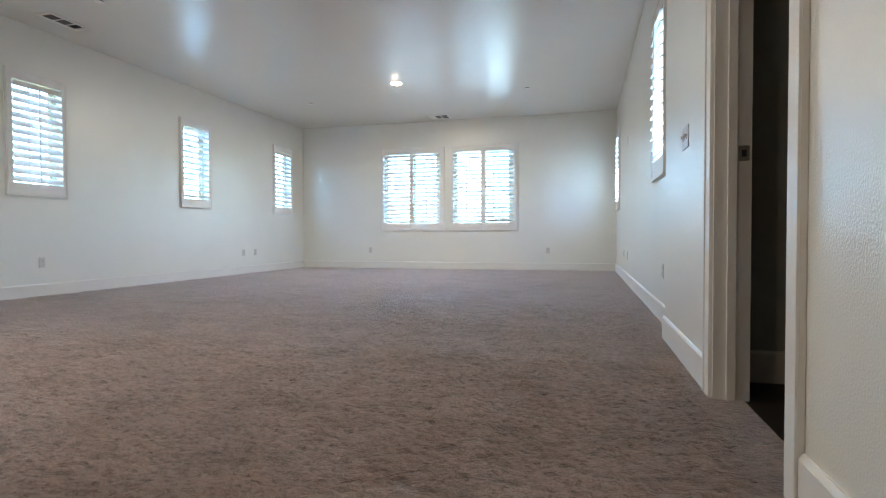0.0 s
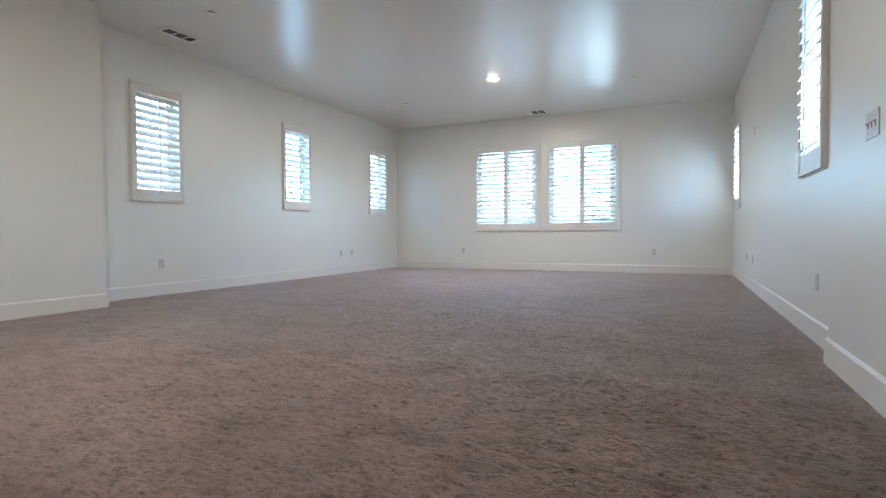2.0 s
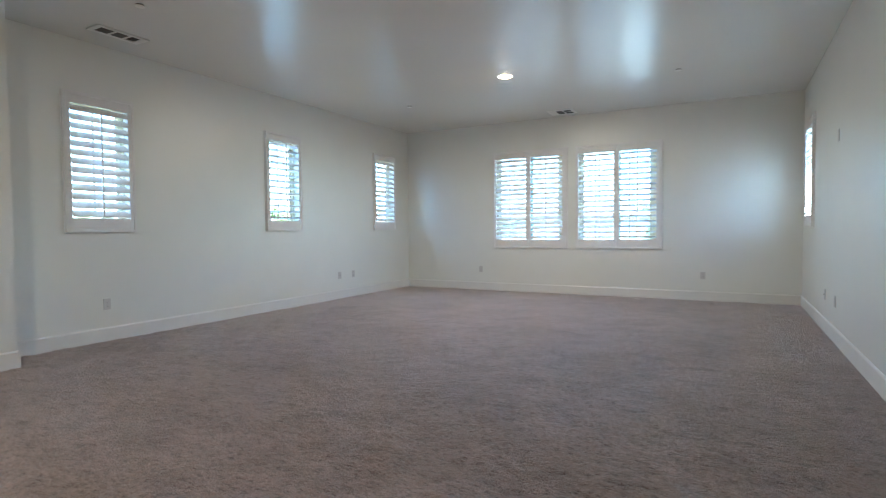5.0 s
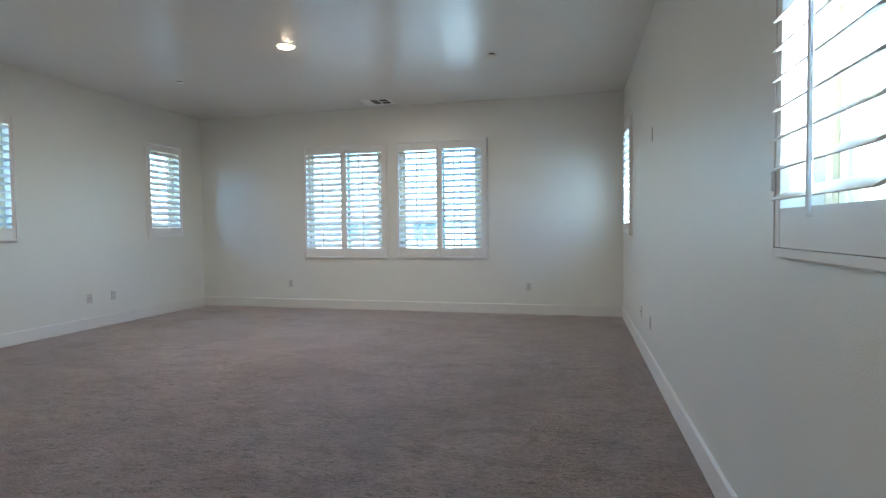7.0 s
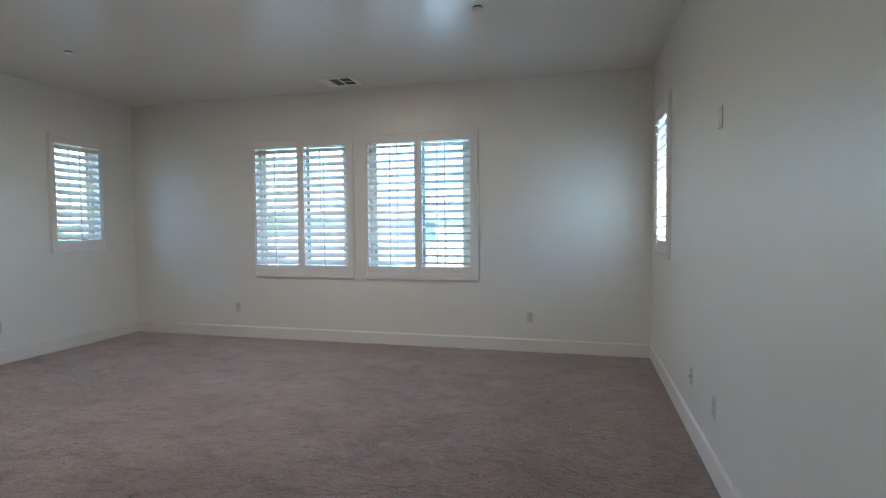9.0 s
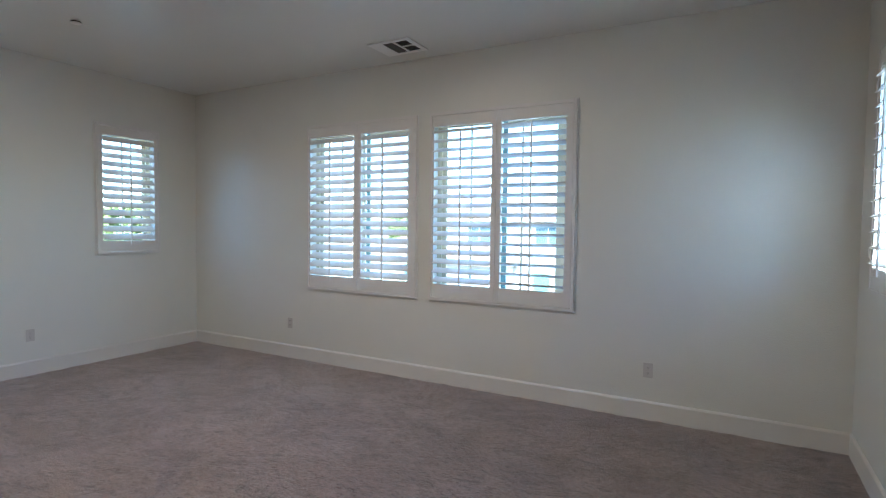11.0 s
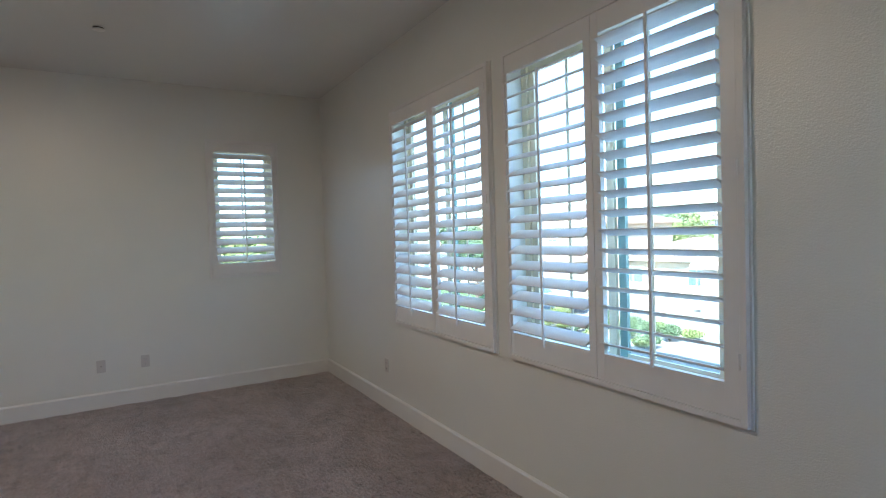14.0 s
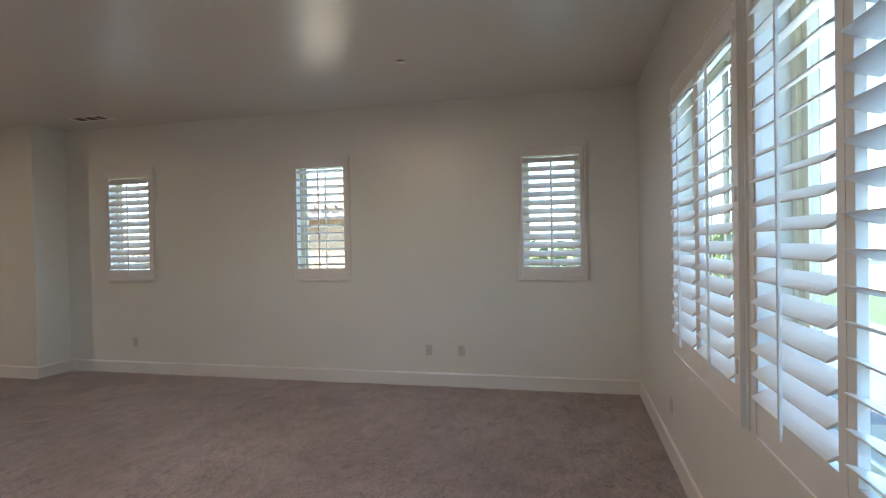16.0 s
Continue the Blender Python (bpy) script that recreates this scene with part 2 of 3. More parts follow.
side = lambda c: (c - SIDE_W / 2, c + SIDE_W / 2, SIDE_Z0, SIDE_Z1)
DOOR_Y0, DOOR_Y1, DOOR_H = 1.80, 2.66, 2.44
wall("wall_north", "x", YF, YF + WT, XL - WT, XR + WT, [(c + FAR_SHIFT - FAR_W / 2, c + FAR_SHIFT + FAR_W / 2, FAR_Z0, FAR_Z1) for c in FAR_WINDOWS])
wall("wall_west", "y", XL, XL - WT, YP, YF, [side(c) for c in LEFT_WINDOWS])
wall("wall_west_bumpout", "y", XP, XL - WT, YS, YP - 0.0)
wall("wall_east", "y", XR, XR + WT, YJ, YF, [side(c) for c in RIGHT_WINDOWS])
wall("wall_east_door", "y", XR2, XR2 + 0.13, YS, YJ, [(DOOR_Y0, DOOR_Y1, 0.0, DOOR_H)])
wall("wall_south", "x", YS, YS - WT, XL - WT, XR2 + 0.13)
tagged(part("ceiling", box(bmesh.new(), XL - WT, XR + WT, YS - WT, YF + WT, CEIL, CEIL + 0.2), M_CEIL), "white semi-gloss painted ceiling", "ceiling", kind="structure")
tagged(part("ceiling_closet", box(bmesh.new(), XR + WT + 0.002, 2.72, 0.78, 3.10, CEIL, CEIL + 0.2), M_CEIL), "plain ceiling of the unlit side room", "ceiling", kind="structure")

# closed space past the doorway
wall("wall_closet_north", "x", 2.98, 3.10, XR2 + 0.13, 2.6, mat=M_DIMMED_WALL, label="painted wall of the side room, its colour darkened for the dim light")
wall("wall_closet_south", "x", 0.9, 0.78, XR2 + 0.13, 2.6, mat=M_DIMMED_WALL, label="painted wall of the side room, its colour darkened for the dim light")
wall("wall_closet_east", "y", 2.6, 2.72, 0.78, 3.10, mat=M_DIMMED_WALL, label="painted wall of the side room, its colour darkened for the dim light")
tagged(part("floor_closet", box(bmesh.new(), 0.675, 2.72, 0.78, 3.10, -0.05, -0.006), M_DARK_FLOOR), "very dark wood floor of the side room", "floor", kind="structure")


def carpet():
    """The carpet: a grid whose pile heaves slightly; closer rows near the start of the walk."""
    def rows(stops):
        out = []
        for a, b, step in stops:
            n = max(1, round((b - a) / step))
            out += [a + (b - a) * i / n for i in range(n)]
        return out + [stops[-1][1]]
    xs = np.array(rows([(XL - 0.05, -3.2, 0.06), (-3.2, -1.8, 0.02), (-1.8, 0.675, 0.010)]))
    ys = np.array(rows([(YS - 0.05, 0.4, 0.15), (0.4, 0.8, 0.03), (0.8, 3.2, 0.010), (3.2, 6.0, 0.03), (6.0, YF + 0.05, 0.09)]))
    nx, ny = len(xs), len(ys)
    verts = []
    for j in range(ny):
        for i in range(nx):
            x, y = float(xs[i]), float(ys[j])
            h = 0.006 * noise.noise(Vector((x * 8, y * 6, 0))) + (0.013 * noise.noise(Vector((x * 13, y * 34, 3))) + 0.009 * noise.noise(Vector((x * 34, y * 40, 8)))) * (1.0 if y < 5 else 0.5)
            if x > 0.5:
                h = min(h, 0.0) * 0.3
            verts.append((x, y, h - 0.004))
    faces = [(j * nx + i, j * nx + i + 1, (j + 1) * nx + i + 1, (j + 1) * nx + i) for j in range(ny - 1) for i in range(nx - 1)
             if not (xs[i] > XR2 + 0.01 and (ys[j] < DOOR_Y0 - 0.05 or DOOR_Y1 + 0.03 < ys[j] < YJ - 0.08))]
    me = bpy.data.meshes.new("floor")
    me.from_pydata(verts, [], faces)
    me.polygons.foreach_set("use_smooth", [True] * len(me.polygons))
    me.materials.append(M_CARPET)
    return tagged(new("floor", me), "taupe brown plush wall-to-wall carpet with footmarks", "carpet", kind="structure")


carpet()
tagged(part("subfloor", box(bmesh.new(), XL - WT, XR + WT, YS - WT, YF + WT, -0.3, -0.06), M_CONCRETE), "plain subfloor slab", "floor", kind="structure")


def baseboard(axis, face, inward, a, b, name="baseboard", mat=M_TRIM):
    """A baseboard along an axis; inward is the sign of the way into the room."""
    t = 0.015 * inward
    prof = [(face, -0.02), (face + t, -0.02), (face + t, 0.127), (face + t * 0.85, 0.132), (face + t * 0.35, 0.142), (face, 0.142)]
    bm = bmesh.new()
    if axis == "x":
        va = [bm.verts.new((a, p, z)) for p, z in prof]
        vb = [bm.verts.new((b, p, z)) for p, z in prof]
    else:
        va = [bm.verts.new((p, a, z)) for p, z in prof]
        vb = [bm.verts.new((p, b, z)) for p, z in prof]
    bm.faces.new(va), bm.faces.new(vb[::-1])
    for i in range(len(prof)):
        j = (i + 1) % len(prof)
        bm.faces.new((va[j], va[i], vb[i], vb[j]))
    bmesh.ops.recalc_face_normals(bm, faces=bm.faces[:])
    return tagged(part(name, bm, mat), "white painted wooden baseboard with eased top", "baseboard", kind="structure")


baseboard("x", YF, -1, XL + 0.015, XR - 0.015)
baseboard("y", XL, 1, YP + 0.015, YF)
baseboard("x", YP, 1, XL, XP + 0.015)
baseboard("y", XP, 1, YS, YP)
baseboard("y", XR, -1, YJ + 0.015, YF)
baseboard("x", YJ, 1, XR2 - 0.015, XR)
baseboard("y", XR2, -1, DOOR_Y1 + 0.092, YJ)
baseboard("y", XR2, -1, YS, DOOR_Y0 - 0.092)
baseboard("x", YS, 1, XP, XR2)
# white trim in the side room; the duller material stands in for dim light
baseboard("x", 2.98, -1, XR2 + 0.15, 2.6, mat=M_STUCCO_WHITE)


def door_frame():
    root = thing("door_1", "white painted door casing and jamb with a strike plate, doorway open", "doorway", kind="structure")
    w, t = 0.09, 0.018
    for name, y0, y1 in (("casing_side", DOOR_Y1 + 0.004, DOOR_Y1 + w), ("casing_side", DOOR_Y0 - w, DOOR_Y0 - 0.004)):
        part(name, box(bmesh.new(), XR2 - t, XR2, y0, y1, -0.005, DOOR_H + w, 0.003), M_TRIM, root)
    for y0, y1 in ((DOOR_Y1 + w - 0.016, DOOR_Y1 + w + 0.001), (DOOR_Y0 - w - 0.001, DOOR_Y0 - w + 0.016)):
        part("casing_bead", box(bmesh.new(), XR2 - t - 0.006, XR2 - t + 0.002, y0, y1, 0.0, DOOR_H + w + 0.001, 0.0025), M_TRIM, root)
    part("casing_head", box(bmesh.new(), XR2 - t, XR2, DOOR_Y0 - 0.004, DOOR_Y1 + 0.004, DOOR_H + 0.004, DOOR_H + w, 0.003), M_TRIM, root)
    for y0, y1 in ((DOOR_Y1 - 0.012, DOOR_Y1), (DOOR_Y0, DOOR_Y0 + 0.012)):
        part("jamb", box(bmesh.new(), XR2 - 0.004, XR2 + 0.134, y0, y1, -0.02, DOOR_H), M_TRIM, root)
    part("jamb_head", box(bmesh.new(), XR2 - 0.004, XR2 + 0.134, DOOR_Y0 + 0.012, DOOR_Y1 - 0.012, DOOR_H - 0.012, DOOR_H), M_TRIM, root)
    for y0, y1 in ((DOOR_Y1 - 0.024, DOOR_Y1 - 0.012), (DOOR_Y0 + 0.012, DOOR_Y0 + 0.024)):
        part("door_stop", box(bmesh.new(), XR2 + 0.045, XR2 + 0.08, y0, y1, -0.01, DOOR_H - 0.012, 0.002), M_TRIM, root)
    bm = bmesh.new()
    box(bm, XR2 + 0.085, XR2 + 0.125, DOOR_Y1 - 0.0145, DOOR_Y1 - 0.012, 0.972, 1.032, 0.001)
    plate = part("strike_plate", bm, M_STEEL, root, "brushed nickel strike plate")
    part("latch_hole", box(bmesh.new(), XR2 + 0.096, XR2 + 0.114, DOOR_Y1 - 0.0150, DOOR_Y1 - 0.0142, 0.988, 1.016), M_SLOT, plate)
    return root


door_frame()


# ---- windows ----
def window(name, width, z0, z1, m, sashes, label):
    """A vinyl window near the outer face of the wall; local x along the wall, room towards -y, base at the wall's inner face."""
    root = thing(name, label, "window", m=m, kind="structure")
    w, f = width / 2, 0.045
    y0, y1 = 0.095, 0.165
    bm = bmesh.new()
    box(bm, -w, -w + f, y0, y1, z0, z1)
    box(bm, w - f, w, y0, y1, z0, z1)
    box(bm, -w + f, w - f, y0, y1, z0, z0 + f)
    box(bm, -w + f, w - f, y0, y1, z1 - f, z1)
    part("window_frame", bm, M_VINYL, root)
    bm = box(bmesh.new(), -w + 0.002, w - 0.002, 0.002, y0 - 0.002, z0 + 0.001, z0 + 0.004)
    part("window_sill", bm, M_REVEAL, root)
    if sashes == 2:
        sur, depth, top, out = 0.13, 0.19, 0.055, 0.42
    else:
        sur, depth, top, out = 0.10, 0.185, 0.02, 0.26
    bm = bmesh.new()
    box(bm, -w - sur, -w, WT + 0.001, depth, z0 - 0.12, z1 + sur, 0.006)
    box(bm, w, w + sur, WT + 0.001, depth, z0 - 0.12, z1 + sur, 0.006)
    box(bm, -w, w, WT + 0.001, depth - 0.005, z1, z1 + sur, 0.006)
    box(bm, -w, w, WT + 0.001, out, z0 - 0.12, z0 + top, 0.006)
    part("outer_surround", bm, M_STUCCO, root, "cream stucco surround outside the window")
    cells = [(-w + f, w - f)] if sashes == 1 else [(-w + f, 0.0), (0.0, w - f)]
    for k, (a, b) in enumerate(cells):
        yy = 0.112 + 0.024 * k
        s = 0.034 if sashes == 1 else 0.045
        bm = bmesh.new()
        if k == 0:
            box(bm, a, a + s, yy, yy + 0.02, z0 + f, z1 - f)
        box(bm, b - s * (2.2 if k else 1.0), b, yy, yy + 0.02, z0 + f, z1 - f)
        box(bm, a + s, b - s * (2.2 if k else 1.0), yy, yy + 0.02, z0 + f, z0 + f + s)
        box(bm, a + s, b - s * (2.2 if k else 1.0), yy, yy + 0.02, z1 - f - s, z1 - f)
        sash = part("sash", bm, M_VINYL, root)
        if k == 1:
            part("meeting_stile", box(bmesh.new(), a, a + s, yy, yy + 0.02, z0 + f, z1 - f), M_VINYL_TEAL, sash, "green tinted meeting stile")
        part("pane", box(bmesh.new(), a + s - 0.004, b - s + 0.004, yy + 0.008, yy + 0.012, z0 + f + s - 0.004, z1 - f - s + 0.004), M_GLASS, sash).visible_shadow = False
        mid = (a + b) / 2 if k == 0 else a + 0.19
        part("glazing_bar", box(bmesh.new(), mid - 0.009, mid + 0.009, yy + 0.002, yy + 0.0075, z0 + f + s, z1 - f - s), M_VINYL, sash)
    return root


# ---- plantation shutters ----
def louver_mesh(length):
    hw = 0.0445
    half = [(hw, 0.0018), (hw - 0.003, 0.0029), (hw * 0.62, 0.0046), (hw * 0.25, 0.0055), (-hw * 0.25, 0.0055), (-hw * 0.62, 0.0046), (-hw + 0.003, 0.0029), (-hw, 0.0018)]
    prof = half + [(y, -z) for y, z in reversed(half)]
    n = len(prof)
    bm = bmesh.new()
    rings = [[bm.verts.new((x, y, z)) for y, z in prof] for x in (-length / 2, length / 2)]
    a, b = rings
    bm.faces.new(a), bm.faces.new(b[::-1])
    for i in range(n):
        j = (i + 1) % n
        bm.faces.new((a[j], a[i], b[i], b[j]))
    bmesh.ops.recalc_face_normals(bm, faces=bm.faces[:])
    me = bpy.data.meshes.new("louver")
    bm.to_mesh(me)
    bm.free()
    me.materials.append(M_SHUT)
    return me


LOUVERS = {}


def shutter(m, half, z0, z1, panels, lz0, lz1, count, label, group):
    """A shutter set. half: half of the outer width; panels: (louver from, louver to, tilt, hinge side)."""
    root = thing("plantation_shutter", label, "shutter", group, m)
    e = 0.034
    bm = bmesh.new()
    for d, y, o in ((0.0, -0.012, 0.0), (0.008, -0.035, 0.010)):
        lo, hi, b, t = -half + d, half - d, z0 + d, z1 - d
        q = e - d
        ya = 0.0 if d == 0 else -0.012
        box(bm, lo, lo + q, y, ya, b, t, 0.0015)
        box(bm, hi - q, hi, y, ya, b, t, 0.0015)
        box(bm, lo + q, hi - q, y, ya, b, b + q, 0.0015)
        box(bm, lo + q, hi - q, y, ya, t - q, t, 0.0015)
    part("outer_frame", bm, M_SHUT, root)
    for k, (a, b, tilt, hinge) in enumerate(panels):
        left = -half + e + 0.002 if k == 0 else (panels[k - 1][1] + a) / 2 + 0.0015
        right = half - e - 0.002 if k == len(panels) - 1 else (b + panels[k + 1][0]) / 2 - 0.0015
        pb, pt, y0, y1 = z0 + e + 0.002, z1 - e - 0.002, -0.031, -0.003
        bm = bmesh.new()
        box(bm, left, a, y0, y1, pb, pt, 0.002)
        box(bm, b, right, y0, y1, pb, pt, 0.002)
        box(bm, a, b, y0 + 0.001, y1, pb, lz0, 0.001)
        box(bm, a, b, y0 + 0.001, y1, lz1, pt, 0.001)
        panel = part("shutter_panel", bm, M_SHUT, root)
        length = round(b - a - 0.004, 3)
        if length not in LOUVERS:
            LOUVERS[length] = louver_mesh(length)
        step = (lz1 - lz0) / count
        rng = random.Random(int((a + 9) * 1000))
        for i in range(count):
            tl = radians(tilt + rng.uniform(-1.2, 1.2))
            shared("louver", LOUVERS[length], panel, ((a + b) / 2, -0.017, lz0 + step * (i + 0.5)), (-tl, 0, 0))
        tr = radians(tilt)
        ry = -0.017 - 0.0445 * math.cos(tr) - 0.006
        rz = 0.0445 * math.sin(tr)
        rod = bmesh.new()
        cx = (a + b) / 2
        box(rod, cx - 0.0065, cx + 0.0065, ry - 0.006, ry + 0.005, lz0 + rz - 0.055 + step * 0.5, lz1 + rz - step * 0.35, 0.0025)
        part("tilt_rod", rod, M_SHUT, panel)
        hx = -half + e if hinge < 0 else half - e
        for hz in ((0.125, 0.535, 0.93) if z1 - z0 > 1.6 else (0.15, 0.85)):
            zc = pb + (pt - pb) * hz
            bm = bmesh.new()
            lathe(bm, [(0.0045, zc - 0.03), (0.005, zc - 0.028), (0.005, zc + 0.028), (0.0045, zc + 0.03)], 10, (hx, -0.0395))
            box(bm, hx - 0.009, hx + 0.009, -0.0372, -0.0352, zc - 0.028, zc + 0.028)
            part("hinge", bm, M_SHUT, panel, "white painted shutter hinge")
    return root


SHUT_LABEL = "white painted plantation shutter with louvers open, on a narrow side window"
n = 1
LEFT_TILTS = [-50, 15, -42]
for c in LEFT_WINDOWS:
    m = pose(XL, c, 0, 0, 0, 90)
    window("window_%d" % n, SIDE_W, SIDE_Z0, SIDE_Z1, m, 1, "narrow cream vinyl window behind a shutter")
    shutter(m, 0.36, 1.135, 2.55, [(-0.29, 0.285, LEFT_TILTS[n - 1], -1)], 1.285, 2.425, 13, SHUT_LABEL, "side window shutters")
    n += 1
for c in RIGHT_WINDOWS:
    m = pose(XR, c, 0, 0, 0, -90)
    window("window_%d" % n, SIDE_W, SIDE_Z0, SIDE_Z1, m, 1, "narrow cream vinyl window behind a shutter")
    shutter(m, 0.365, 1.125, 2.55, [(-0.292, 0.288, -27, -1)], 1.278, 2.425, 13, SHUT_LABEL, "side window shutters")
    n += 1
for c, tl, tr in ((FAR_WINDOWS[0], -42, -36), (FAR_WINDOWS[1], -28, 19)):
    m = pose(c, YF, 0)
    window("window_%d" % n, FAR_W, FAR_Z0, FAR_Z1, m @ pose(FAR_SHIFT, 0, 0), 2, "wide two-sash vinyl window behind a shutter")
    shutter(m, 0.70, 0.785, 2.545, [(-0.645, -0.062, tl, -1), (0.030, 0.605, tr, 1)], 0.945, 2.41, 17,
            "white painted two-panel plantation shutter with louvers open, on a wide window", "wide window shutters")
    n += 1


# ---- plates, vents, lamps ----
def outlet(m, kind_="duplex", group="wall outlets"):
    label = {"duplex": "white duplex power outlet low on the wall", "cable": "white cable jack plate low on the wall",
             "blank": "white blank cover plate on the wall"}[kind_]
    root = thing("power_outlet" if kind_ == "duplex" else "wall_plate", label, "outlet" if kind_ == "duplex" else "wall plate", group, m)
    part("cover_plate", box(bmesh.new(), -0.036, 0.036, -0.006, 0.0, -0.058, 0.058, 0.002), M_PLATE, root)
    if kind_ == "duplex":
        for s in (-0.021, 0.021):
            r = part("receptacle", box(bmesh.new(), -0.016, 0.016, -0.0075, -0.006, s - 0.0135, s + 0.0135, 0.0006), M_PLATE, root)
            bm = bmesh.new()
            box(bm, -0.0075, -0.0052, -0.0080, -0.0074, s - 0.001, s + 0.008)
            box(bm, 0.0052, 0.0075, -0.0080, -0.0074, s - 0.001, s + 0.008)
            box(bm, -0.0025, 0.0025, -0.0080, -0.0074, s - 0.0095, s - 0.0045)
            part("slots", bm, M_SLOT, r)
    elif kind_ == "cable":
        j = part("jack", lathe(bmesh.new(), [(0.007, 0), (0.006, 0.006), (0.004, 0.010)], 12), M_STEEL, root, at=(0, -0.006, 0))
        j.rotation_euler = (radians(90), 0, 0)
    return root


for y, k in ((5.015, "duplex"), (8.80, "cable"), (9.16, "duplex")):
    outlet(pose(XL, y, 0.385, 0, 0, 90), k)
for x in (-4.42, -0.645):
    outlet(pose(x, YF, 0.385), "duplex")
for y, k in ((8.85, "cable"), (8.21, "duplex"), (4.70, "duplex")):
    outlet(pose(XR, y, 0.395, 0, 0, -90), k)
outlet(pose(XR, 8.15, 2.005, 0, 0, -90), "blank")


def switch_plate():
    root = thing("switch_plate", "white three-gang switch plate beside the doorway", "light switch", m=pose(XR2, 3.30, 1.185, 0, 0, -90))
    part("cover_plate", box(bmesh.new(), -0.083, 0.083, -0.006, 0, -0.058, 0.058, 0.002), M_PLATE, root)
    for s in (-0.046, 0.0, 0.046):
        r = part("toggle_surround", box(bmesh.new(), s - 0.006, s + 0.006, -0.0068, -0.006, -0.013, 0.013), M_SLOT, root)
        bm = bmesh.new()
        prism(bm, [(-0.006, -0.004), (-0.006, 0.008), (-0.017, 0.012), (-0.018, 0.006)], "x", s - 0.004, s + 0.004)
        part("toggle", bm, M_PLATE, r)
        sc = bmesh.new()
        for z in (-0.03, 0.03):
            box(sc, s - 0.0025, s + 0.0025, -0.0068, -0.006, z - 0.0025, z + 0.0025)
        part("screws", sc, M_STEEL, root)
    return root


switch_plate()


def vent(name, x0, x1, y0, y1, openings, label):
    """A ceiling register; openings: (x0, x1, y0, y1, slats along)."""
    root = thing(name, label, "air vent", "ceiling vents", pose(0, 0, CEIL))
    bm = bmesh.new()
    xs = sorted({x0, x1, *(v for o in openings for v in o[:2])})
    ys = sorted({y0, y1, *(v for o in openings for v in o[2:4])})
    for xa, xb in zip(xs, xs[1:]):
        for ya, yb in zip(ys, ys[1:]):
            cx, cy = (xa + xb) / 2, (ya + yb) / 2
            if not any(o[0] < cx < o[1] and o[2] < cy < o[3] for o in openings):
                box(bm, xa, xb, ya, yb, -0.010, 0)
    part("register_frame", bm, M_TRIM, root)
    for xa, xb, ya, yb, along in openings:
        # no duct is modelled: a dark sheet on the ceiling paints its shade
        part("duct_shadow", box(bmesh.new(), xa, xb, ya, yb, -0.0015, -0.0005), M_VENT_DARK, root, "dark sheet standing for the shaded duct behind the register")
        lo, hi = (ya, yb) if along == "x" else (xa, xb)
        count = max(2, int((hi - lo) / 0.018))
        for i in range(count):
            c = lo + (hi - lo) * (i + 0.5) / count
            bm = bmesh.new()
            pts = [(c - 0.005, -0.009), (c - 0.004, -0.0095), (c + 0.004, -0.0025), (c + 0.003, -0.002)]
            if along == "x":
                prism(bm, pts, "x", xa + 0.001, xb - 0.001)
            else:
                prism(bm, pts, "y", ya + 0.001, yb - 0.001)
            part("slat", bm, M_VENT_SLAT, root, "grey register slat")
    return root


M_VENT_SLAT = material("vent_slat", (0.16, 0.16, 0.155), 0.5)
vent("ceiling_vent", -2.96, -2.54, 10.42, 10.76,
     [(-2.83, -2.725, 10.46, 10.72, "y"), (-2.705, -2.585, 10.46, 10.58, "x"), (-2.705, -2.585, 10.60, 10.72, "x")],
     "white square ceiling register with three dark louvered openings")
vent("ceiling_vent", -5.65, -5.43, 4.69, 5.18,
     [(-5.605, -5.475, 4.735, 4.86, "y"), (-5.605, -5.475, 4.885, 5.00, "y"), (-5.605, -5.475, 5.025, 5.12, "x")],
     "white long ceiling register with dark louvered openings")


def sprinkler():
    root = thing("sprinkler_head", "white round sprinkler cover with dark rim on the ceiling", "sprinkler", "ceiling sprinklers", pose(-4.71, 8.95, CEIL))
    part("collar", lathe(bmesh.new(), [(0.034, 0.0), (0.034, -0.006), (0.030, -0.008)], 24), M_DARKMETAL, root)
    part("cover_disc", lathe(bmesh.new(), [(0.037, -0.008), (0.041, -0.010), (0.041, -0.013), (0.038, -0.015)], 24), M_TRIM, root)
    return root


sp = sprinkler()
for x, y in ((-0.85, 8.98), (-4.71, 4.63)):
    copy_thing(sp, pose(x, y, CEIL))


def downlight(x, y):
    root = thing("recessed_light", "lit round recessed ceiling light with white trim", "ceiling light", "ceiling lights", pose(x, y, CEIL))
    part("trim_ring", lathe(bmesh.new(), [(0.072, -0.002), (0.076, -0.009), (0.088, -0.008), (0.096, -0.003), (0.096, 0.0), (0.072, 0.0)], 40, close=False), M_TRIM, root, smooth=True)
    part("lens", lathe(bmesh.new(), [(0.072, -0.001), (0.072, -0.010), (0.062, -0.014), (0.036, -0.018), (0.010, -0.0195)], 32), M_GLOW, root, "glowing domed lens", smooth=True)
    return root


dl = downlight(*LAMPS[0][:2])
for p in LAMPS[1:]:
    copy_thing(dl, pose(p[0], p[1], CEIL))


# ---- outside ----
GZ = -3.5
tagged(part("ground", box(bmesh.new(), -900, 900, -900, 900, GZ - 1, GZ), M_GROUND), "dry open ground", "ground", kind="structure")


